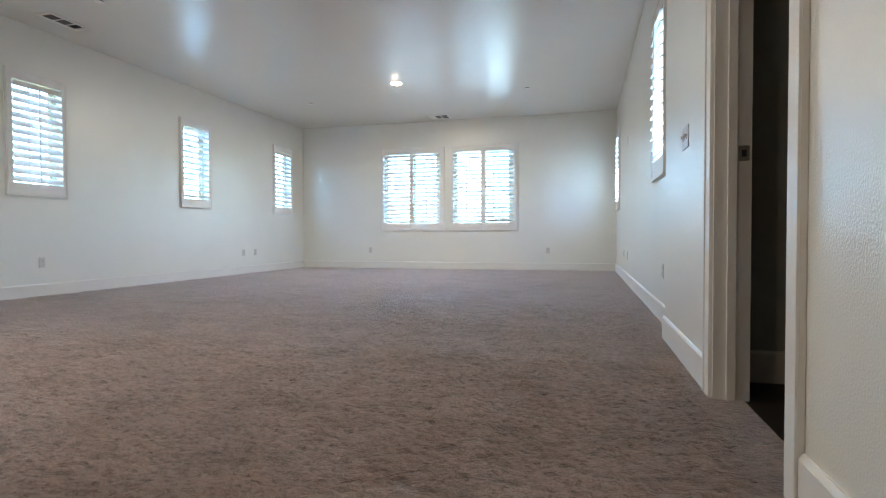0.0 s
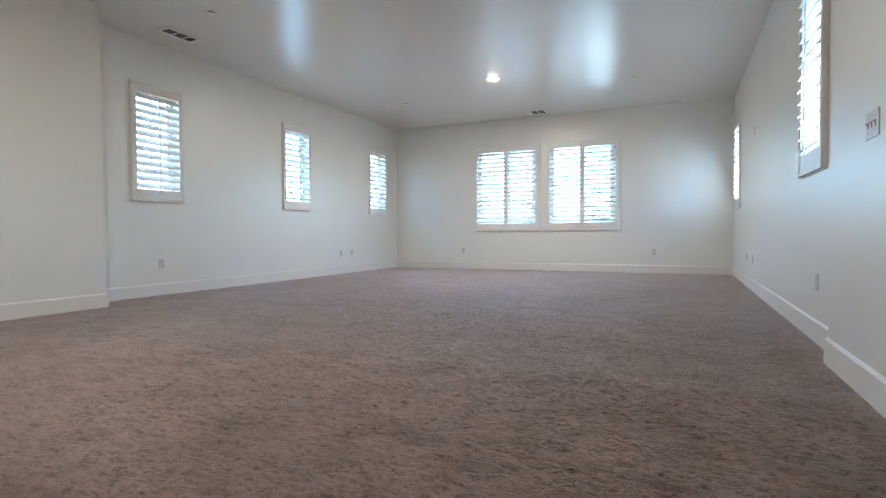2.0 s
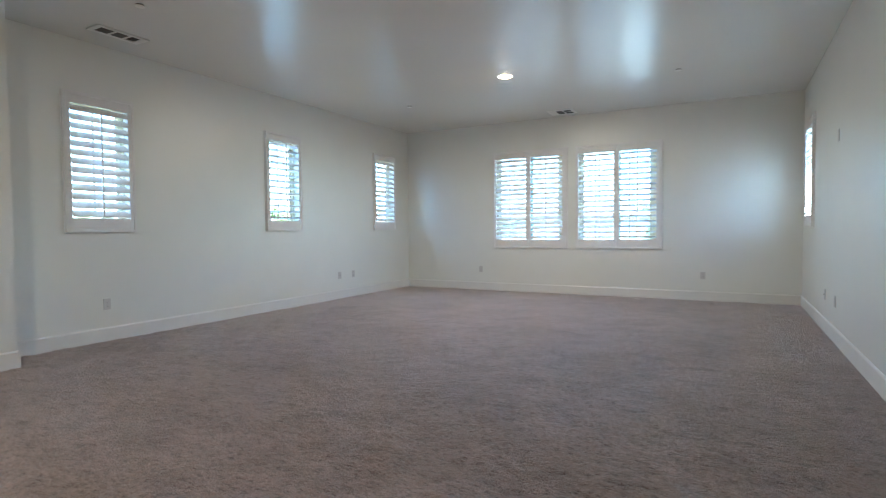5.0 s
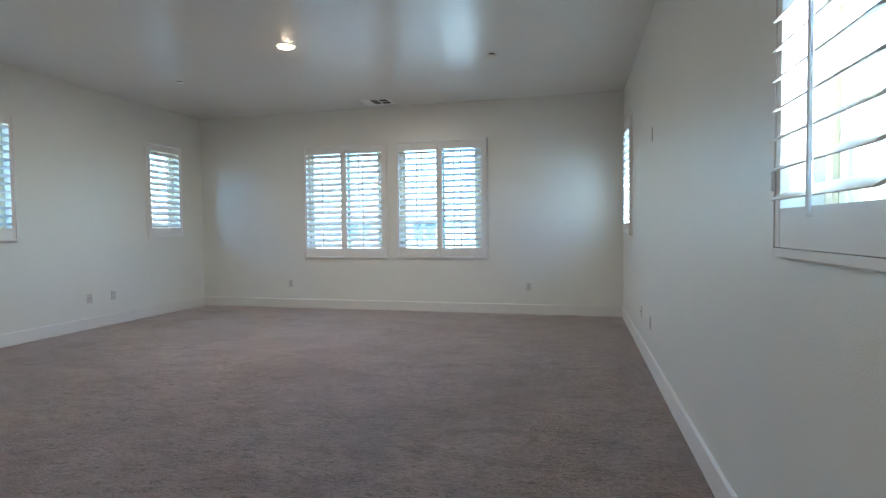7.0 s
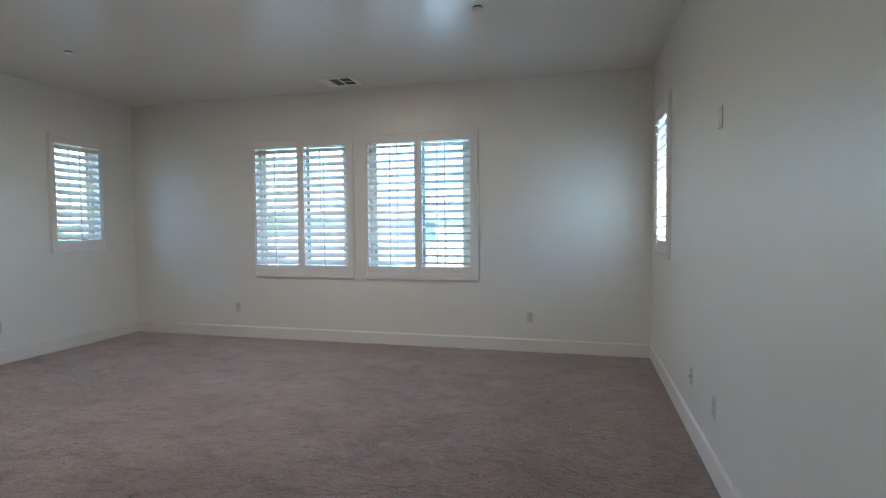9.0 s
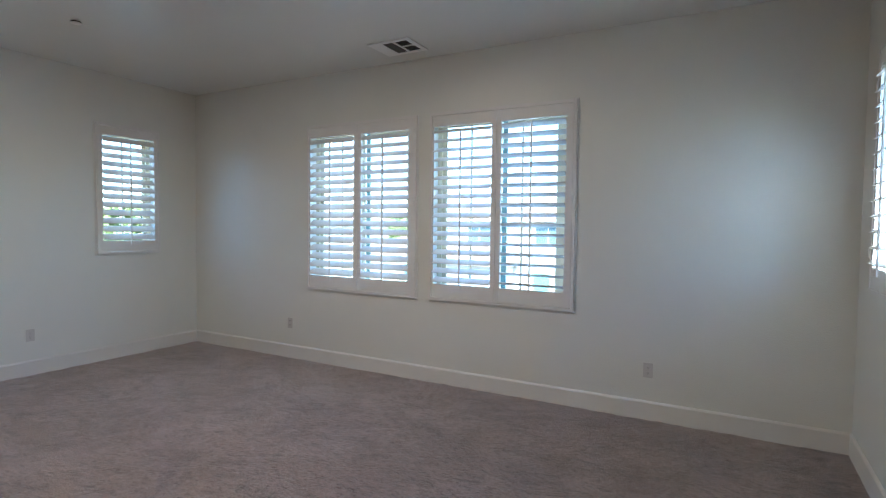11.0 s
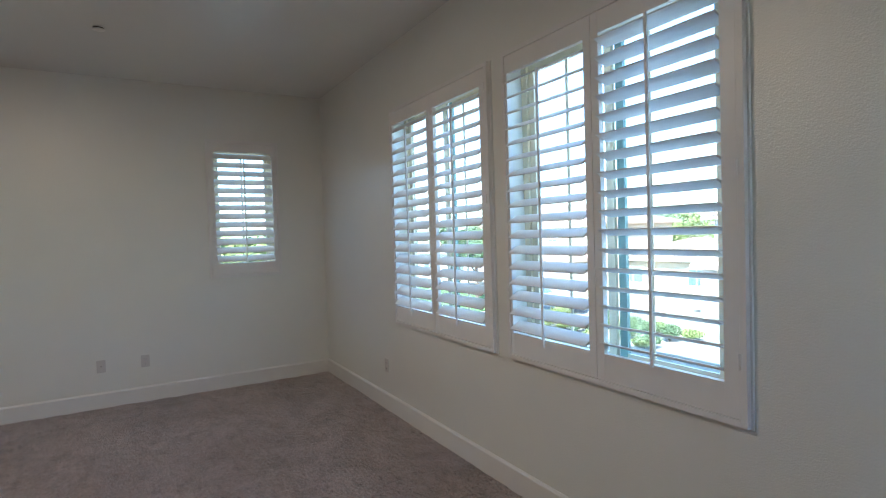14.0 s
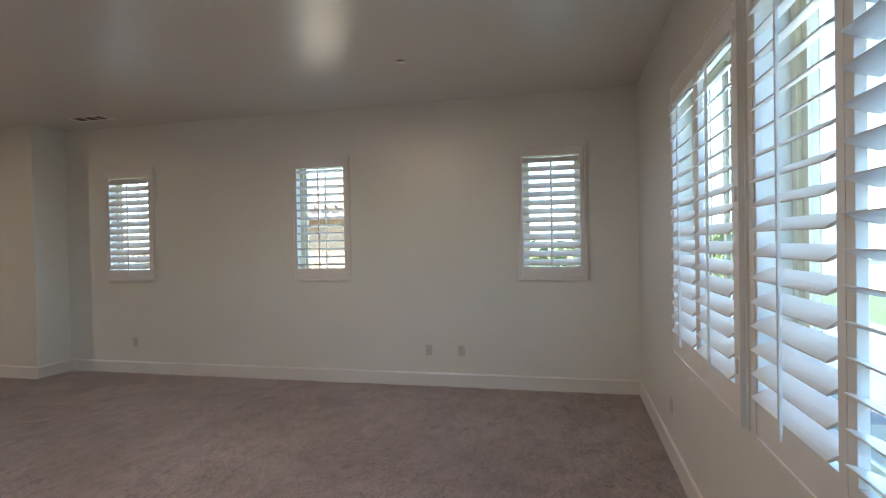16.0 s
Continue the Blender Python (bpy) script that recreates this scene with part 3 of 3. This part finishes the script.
def strip(name, x0, x1, y0, y1, z, mat, label, category, rot=0.0, centre=(0, 0)):
    ob = part(name, box(bmesh.new(), x0, x1, y0, y1, -0.3, z), mat)
    ob.matrix_world = pose(centre[0], centre[1], GZ, 0, 0, rot)
    return tagged(ob, label, category, kind="structure")


strip("road", -70, 45, 15.0, 25.0, 0.03, M_ASPHALT, "sunlit pale street", "road")
strip("sidewalk", -70, 45, 25.0, 26.6, 0.16, M_CONCRETE, "pale concrete sidewalk with kerb", "pavement")
strip("sidewalk", -70, 45, 13.2, 15.0, 0.16, M_CONCRETE, "pale concrete sidewalk with kerb", "pavement")
strip("lawn", -70, -27.5, 26.6, 34.0, 0.14, M_LAWN, "green front lawn", "lawn")
strip("driveway", -27.0, -20.5, 26.6, 36.0, 0.15, M_CONCRETE, "pale concrete driveway", "driveway")
strip("driveway", -13.5, -8.5, 26.6, 34.0, 0.15, M_CONCRETE, "pale concrete driveway", "driveway")


def gable_roof(bm, x0, x1, y0, y1, z, rise, over=0.5):
    x0, x1, y0, y1 = x0 - over, x1 + over, y0 - over, y1 + over
    w = min(x1 - x0, y1 - y0) / 2
    b = [bm.verts.new(p) for p in ((x0, y0, z), (x1, y0, z), (x1, y1, z), (x0, y1, z))]
    lo = [bm.verts.new((v.co.x, v.co.y, z - 0.2)) for v in b]
    if x1 - x0 > y1 - y0:
        r = [bm.verts.new(p) for p in ((x0 + w, (y0 + y1) / 2, z + rise), (x1 - w, (y0 + y1) / 2, z + rise))]
        fs = ((b[0], b[1], r[1], r[0]), (b[1], b[2], r[1]), (b[2], b[3], r[0], r[1]), (b[3], b[0], r[0]))
    else:
        r = [bm.verts.new(p) for p in (((x0 + x1) / 2, y0 + w, z + rise), ((x0 + x1) / 2, y1 - w, z + rise))]
        fs = ((b[0], b[1], r[0]), (b[1], b[2], r[1], r[0]), (b[2], b[3], r[1]), (b[3], b[0], r[0], r[1]))
    for f in fs:
        bm.faces.new(f)
    for i in range(4):
        j = (i + 1) % 4
        bm.faces.new((lo[i], lo[j], b[j], b[i]))
    bm.faces.new(lo[::-1])
    bmesh.ops.recalc_face_normals(bm, faces=bm.faces[:])


def house(m, w, d, h, mat, label, windows, garage=None, wing=None, door=None, rise=1.6):
    """A house whose front faces local -y; windows: (x, z, width, height) on the front."""
    root = thing("house", label, "house", "houses", m)
    part("wall", box(bmesh.new(), -w / 2, w / 2, 0, d, 0, h), mat, root)
    bm = bmesh.new()
    gable_roof(bm, -w / 2, w / 2, 0, d, h + 0.2, rise)
    roof = part("roof", bm, M_TILE, root, "brown clay tile hip roof")
    cov = bmesh.new()
    i = -w / 2 - 0.4
    while i < w / 2 + 0.4:
        box(cov, i, i + 0.16, -0.58, -0.50, h + 0.06, h + 0.24)
        i += 0.32
    part("eave_tiles", cov, M_TILE, roof)
    part("fascia", box(bmesh.new(), -w / 2 - 0.45, w / 2 + 0.45, -0.49, -0.42, h - 0.16, h - 0.005), M_WHITE, root)
    if wing:
        x0, x1, dep, wh = wing
        part("wing_wall", box(bmesh.new(), x0, x1, -dep, -0.002, 0, wh), mat, root)
        bm = bmesh.new()
        gable_roof(bm, x0, x1, -dep, 0.3, wh + 0.2, 1.2, 0.4)
        part("wing_roof", bm, M_TILE, root, "brown clay tile hip roof")
    for x, z, ww, wh in windows:
        win = part("window", box(bmesh.new(), x - ww / 2 - 0.1, x + ww / 2 + 0.1, -0.06, 0.0, z - 0.1, z + wh + 0.1), M_WHITE, root, "white trimmed window")
        part("pane", box(bmesh.new(), x - ww / 2, x - 0.03, -0.07, -0.061, z, z + wh), M_FARGLASS, win)
        part("pane", box(bmesh.new(), x + 0.03, x + ww / 2, -0.07, -0.061, z, z + wh), M_FARGLASS, win)
    if garage:
        x, ww, y = garage
        g = part("garage_door", box(bmesh.new(), x - ww / 2, x + ww / 2, y - 0.06, y - 0.002, 0.1, 2.3), M_GARAGE, root, "brown grey panelled garage door")
        bm = bmesh.new()
        for r in range(4):
            for c in range(6):
                bx = x - ww / 2 + (c + 0.12) * ww / 6
                box(bm, bx, bx + ww / 6 * 0.78, y - 0.085, y - 0.061, 0.18 + r * 0.53, 0.6 + r * 0.53)
        part("door_panels", bm, M_GARAGE, g)
    if door:
        x, y = door
        part("front_door", box(bmesh.new(), x - 0.5, x + 0.5, y - 0.06, y - 0.002, 0.15, 2.3), M_TEALDOOR, root, "green painted front door")
    return root


house(pose(-33.5, 37, GZ, 0, 0, 4), 12, 10, 5.3, M_STUCCO, "cream stucco house with tile roof and garage across the street",
      [(-1.4, 3.3, 0.9, 1.0), (2.3, 3.3, 0.9, 1.0)], garage=(2.6, 4.9, -1.5), wing=(-0.3, 5.6, 1.5, 2.7), door=(-2.6, 0))
house(pose(-24.5, 42, GZ, 0, 0, 4), 9, 8, 2.7, M_STUCCO, "cream stucco single-storey house with tile roof", [(-3, 0.9, 1.6, 1.1), (2.0, 0.9, 1.2, 1.1)], rise=1.2)
house(pose(-12.2, 37, GZ, 0, 0, -4), 12, 10, 5.5, M_STUCCO_WHITE, "pale stucco two-storey house with tile roof and garage",
      [(-2.0, 4.0, 1.6, 1.1), (2.6, 4.0, 1.6, 1.1)], garage=(-2.6, 4.4, -2.0), wing=(-5.4, 0.4, 2.0, 2.7), door=(2.2, 0), rise=1.3)
house(pose(6, 37, GZ), 13, 10, 4.9, M_STUCCO, "cream stucco two-storey house with tile roof", [(-3.5, 3.2, 1.5, 1.1), (3, 3.2, 1.5, 1.1), (3, 1.0, 1.5, 1.2)], garage=(-2.8, 4.6, 0))
house(pose(-48, 39, GZ, 0, 0, 20), 15, 10, 3.0, M_STUCCO_WHITE, "pale stucco house with tile roof", [(-4, 1.0, 1.6, 1.2), (0, 1.0, 1.6, 1.2)], garage=(4.5, 4.6, 0))
house(pose(-15.0, 3.2, GZ, 0, 0, 90), 9, 9, 5.95, M_STUCCO_TAN, "tan stucco neighbour house with tile roof", [(1.55, 4.45, 0.9, 0.9), (-2.6, 4.45, 0.9, 0.9)], rise=1.7)
house(pose(24.0, 5.5, GZ, 0, 0, -90), 15, 9, 4.9, M_STUCCO, "cream stucco neighbour house with tile roof", [(-4, 3.2, 1.2, 1.0), (3, 3.2, 1.2, 1.0)], rise=1.6)
house(pose(-22, -4, GZ, 0, 0, 90), 12, 9, 4.6, M_STUCCO_WHITE, "pale stucco neighbour house with tile roof", [(2, 3.0, 1.2, 1.0)], rise=1.7)


def leaves(bm, centre, radii, count, size, rng):
    for _ in range(count):
        v = Vector((rng.gauss(0, 1), rng.gauss(0, 1), rng.gauss(0, 1))).normalized()
        r = rng.uniform(0.55, 1.0) ** 0.5
        bumpy = 0.8 + 0.35 * noise.noise(v * 2.2 + Vector(centre))
        p = Vector(centre) + Vector((v.x * radii[0], v.y * radii[1], v.z * radii[2])) * r * bumpy
        a = Vector((rng.uniform(-1, 1), rng.uniform(-1, 1), rng.uniform(-1, 1))).normalized() * size * rng.uniform(0.6, 1.3)
        b = a.orthogonal().normalized() * size * rng.uniform(0.3, 0.6)
        bm.faces.new([bm.verts.new(p - a), bm.verts.new(p - b), bm.verts.new(p + a), bm.verts.new(p + b)])


def tree(x, y, height, spread, seed, mat=M_LEAF, label="leafy green garden tree"):
    rng = random.Random(seed)
    root = thing("tree", label, "tree", "garden trees", pose(x, y, GZ))
    bm = bmesh.new()

    def limb(a, b, r0, r1):
        d = (b - a).normalized()
        u = d.orthogonal().normalized()
        w = d.cross(u)
        rings = [[bm.verts.new(c + (u * math.cos(k * 1.0472) + w * math.sin(k * 1.0472)) * r) for k in range(6)] for c, r in ((a, r0), ((a + b) / 2 + u * 0.05, (r0 + r1) / 2), (b, r1))]
        for p, q in zip(rings, rings[1:]):
            for i in range(6):
                bm.faces.new((p[i], p[(i + 1) % 6], q[(i + 1) % 6], q[i]))
    top = Vector((0, 0, height * 0.55))
    limb(Vector((0, 0, -0.1)), top, 0.16, 0.10)
    tips = []
    for k in range(6):
        a = k * 1.05 + rng.uniform(-0.3, 0.3)
        tip = Vector((math.cos(a) * spread * 0.55, math.sin(a) * spread * 0.55, height * rng.uniform(0.65, 0.9)))
        limb(top * rng.uniform(0.75, 1.0), tip, 0.07, 0.02)
        tips.append(tip)
    part("trunk", bm, M_BARK, root, "brown bark trunk with limbs")
    bm = bmesh.new()
    for tip in tips + [Vector((0, 0, height * 0.85))]:
        s = rng.uniform(0.4, 0.6) * spread
        leaves(bm, tuple(tip), (s, s, s * 0.75), 420, 0.13, rng)
    part("crown", bm, mat, root)
    return root


def bush(x, y, r, h, seed, mat=M_LEAF, label="rounded green garden shrub"):
    rng = random.Random(seed)
    root = thing("shrub", label, "shrub", "garden shrubs", pose(x, y, GZ + 0.1))
    bm = bmesh.new()
    for k in range(5):
        a = k * 1.2566
        box(bm, math.cos(a) * 0.05 - 0.012, math.cos(a) * 0.05 + 0.012, math.sin(a) * 0.05 - 0.012, math.sin(a) * 0.05 + 0.012, -0.1, h * 0.6)
    part("stems", bm, M_BARK, root)
    bm = bmesh.new()
    for k in range(4):
        leaves(bm, (rng.uniform(-0.4, 0.4) * r, rng.uniform(-0.4, 0.4) * r, h * 0.5), (r * 0.7, r * 0.7, h * 0.5), 260, 0.06, rng)
    part("foliage", bm, mat, root)
    return root


for i, (x, y, h, s) in enumerate([(-30.5, 29.5, 5.0, 2.2), (-33, 33, 4.4, 2.0), (-31.0, 53.0, 6.5, 3.0), (-17.5, 42, 6.0, 2.8), (-40, 34, 5.5, 2.6), (-2.0, 31.0, 5.0, 2.4),
                                  (-13.5, 10.3, 5.0, 2.2), (-14.5, 13.3, 5.4, 2.4), (-16.5, 11.5, 5.2, 2.4), (-55, 50, 7, 4), (-38, 58, 7.0, 4), (-22, 60, 7.0, 4), (-6, 55, 7.0, 4), (14.0, 17.0, 4.6, 2.4), (11.0, 9.0, 3.0, 1.8)]):
    tree(x, y, h, s, 50 + i, M_LEAF_YEL if i in (6, 7, 8, 2) else M_LEAF)
for i, (x, y) in enumerate([(-22.3, 27.6), (-21.2, 28.4), (-20.9, 27.4)]):
    bush(x, y, 0.9, 0.9, 80 + i, M_LEAF_YEL if i else M_LEAF)
for i in range(16):
    bush(-19.9 + (i % 8) * 0.75 + 0.5 * math.sin(i * 2.3), 27.6 + (i // 8) * 2.2 + 0.7 * math.sin(i * 1.7), 0.45 + 0.2 * (i % 2), 0.4 + 0.15 * (i % 3), 90 + i, M_LEAF_YEL if i % 3 == 0 else M_LEAF)


def pickup():
    root = thing("pickup_truck", "white pickup truck parked on a concrete driveway", "truck", m=pose(-24.8, 30.0, GZ + 0.15, 0, 0, 35))
    bm = bmesh.new()
    side_ = [(-2.8, 0.5), (-2.8, 1.12), (-0.7, 1.15), (-0.55, 1.78), (-0.35, 1.86), (0.75, 1.86), (1.0, 1.80), (1.55, 1.22), (2.7, 1.08), (2.85, 0.9), (2.85, 0.5)]
    prism(bm, side_, "y", -0.95, 0.95)
    bmesh.ops.bevel(bm, geom=bm.edges[:], offset=0.05, segments=2, affect="EDGES")
    part("body", bm, M_CARPAINT, root)
    for s in (-1, 1):
        bm = bmesh.new()
        prism(bm, [(-0.42, 1.24), (-0.34, 1.70), (0.2, 1.72), (0.2, 1.24)], "y", s * 0.952, s * 0.962)
        part("side_window", bm, M_FARGLASS, root)
        bm = bmesh.new()
        prism(bm, [(0.27, 1.24), (0.27, 1.72), (0.85, 1.70), (1.22, 1.24)], "y", s * 0.952, s * 0.962)
        part("side_window", bm, M_FARGLASS, root)
        for x in (-1.75, 1.85):
            w = part("wheel", lathe(bmesh.new(), [(0.28, -0.13), (0.38, -0.11), (0.40, -0.06), (0.40, 0.06), (0.38, 0.11), (0.28, 0.13)], 24), M_TYRE, root, "black tyre", at=(x, s * 0.87, 0.40))
            w.rotation_euler = (radians(90), 0, 0)
            part("rim", lathe(bmesh.new(), [(0.24, -0.14), (0.26, 0.14)], 18), M_STEEL, w, "grey alloy rim")
    part("bumper", box(bmesh.new(), -2.93, -2.82, -0.9, 0.9, 0.45, 0.65, 0.02), M_STEEL, root)
    part("tail_light", box(bmesh.new(), -2.83, -2.79, -0.93, -0.80, 0.8, 1.08, 0.01), material("red_lens", (0.4, 0.02, 0.02), 0.2), root)
    part("tail_light", box(bmesh.new(), -2.83, -2.79, 0.80, 0.93, 0.8, 1.08, 0.01), bpy.data.materials["red_lens"], root)
    return root


pickup()


def hills():
    bm = bmesh.new()
    n_ = 90
    rows_ = []
    for j in range(4):
        row = []
        for i in range(n_ + 1):
            a = math.pi * 1.1 * i / n_ - 0.15
            r = 260 + j * 60
            h = [0, 0.45, 0.8, 1.0][j] * (14 + 9 * noise.noise(Vector((i * 0.13, 0, 0))) + 3 * noise.noise(Vector((i * 0.6, j, 0))))
            row.append(bm.verts.new((math.cos(a) * r, math.sin(a) * r, GZ + h)))
        rows_.append(row)
    for p, q in zip(rows_, rows_[1:]):
        for i in range(n_):
            bm.faces.new((p[i], p[i + 1], q[i + 1], q[i]))
    return tagged(part("backdrop", bm, M_HILL, smooth=True), "low scrubby hills on the horizon", "hills", kind="structure")


hills()

tagged(part("wall_lower_storey", box(bmesh.new(), XL - WT, XR + WT, YS - WT, YF + WT, GZ, -0.3), M_STUCCO), "cream stucco lower storey under the room", "wall", kind="structure")
tagged(part("roof_closet", box(bmesh.new(), XR + 0.752, 3.0, 0.5, 3.4, CEIL + 0.202, CEIL + 0.42), M_TILE), "plain roof slab over the side room", "roof", kind="structure")
tagged(part("roof", box(bmesh.new(), XL - 0.75, XR + 0.75, YS - 0.6, YF + 0.75, CEIL + 0.202, CEIL + 0.42), M_TILE), "plain roof slab over the room", "roof", kind="structure")
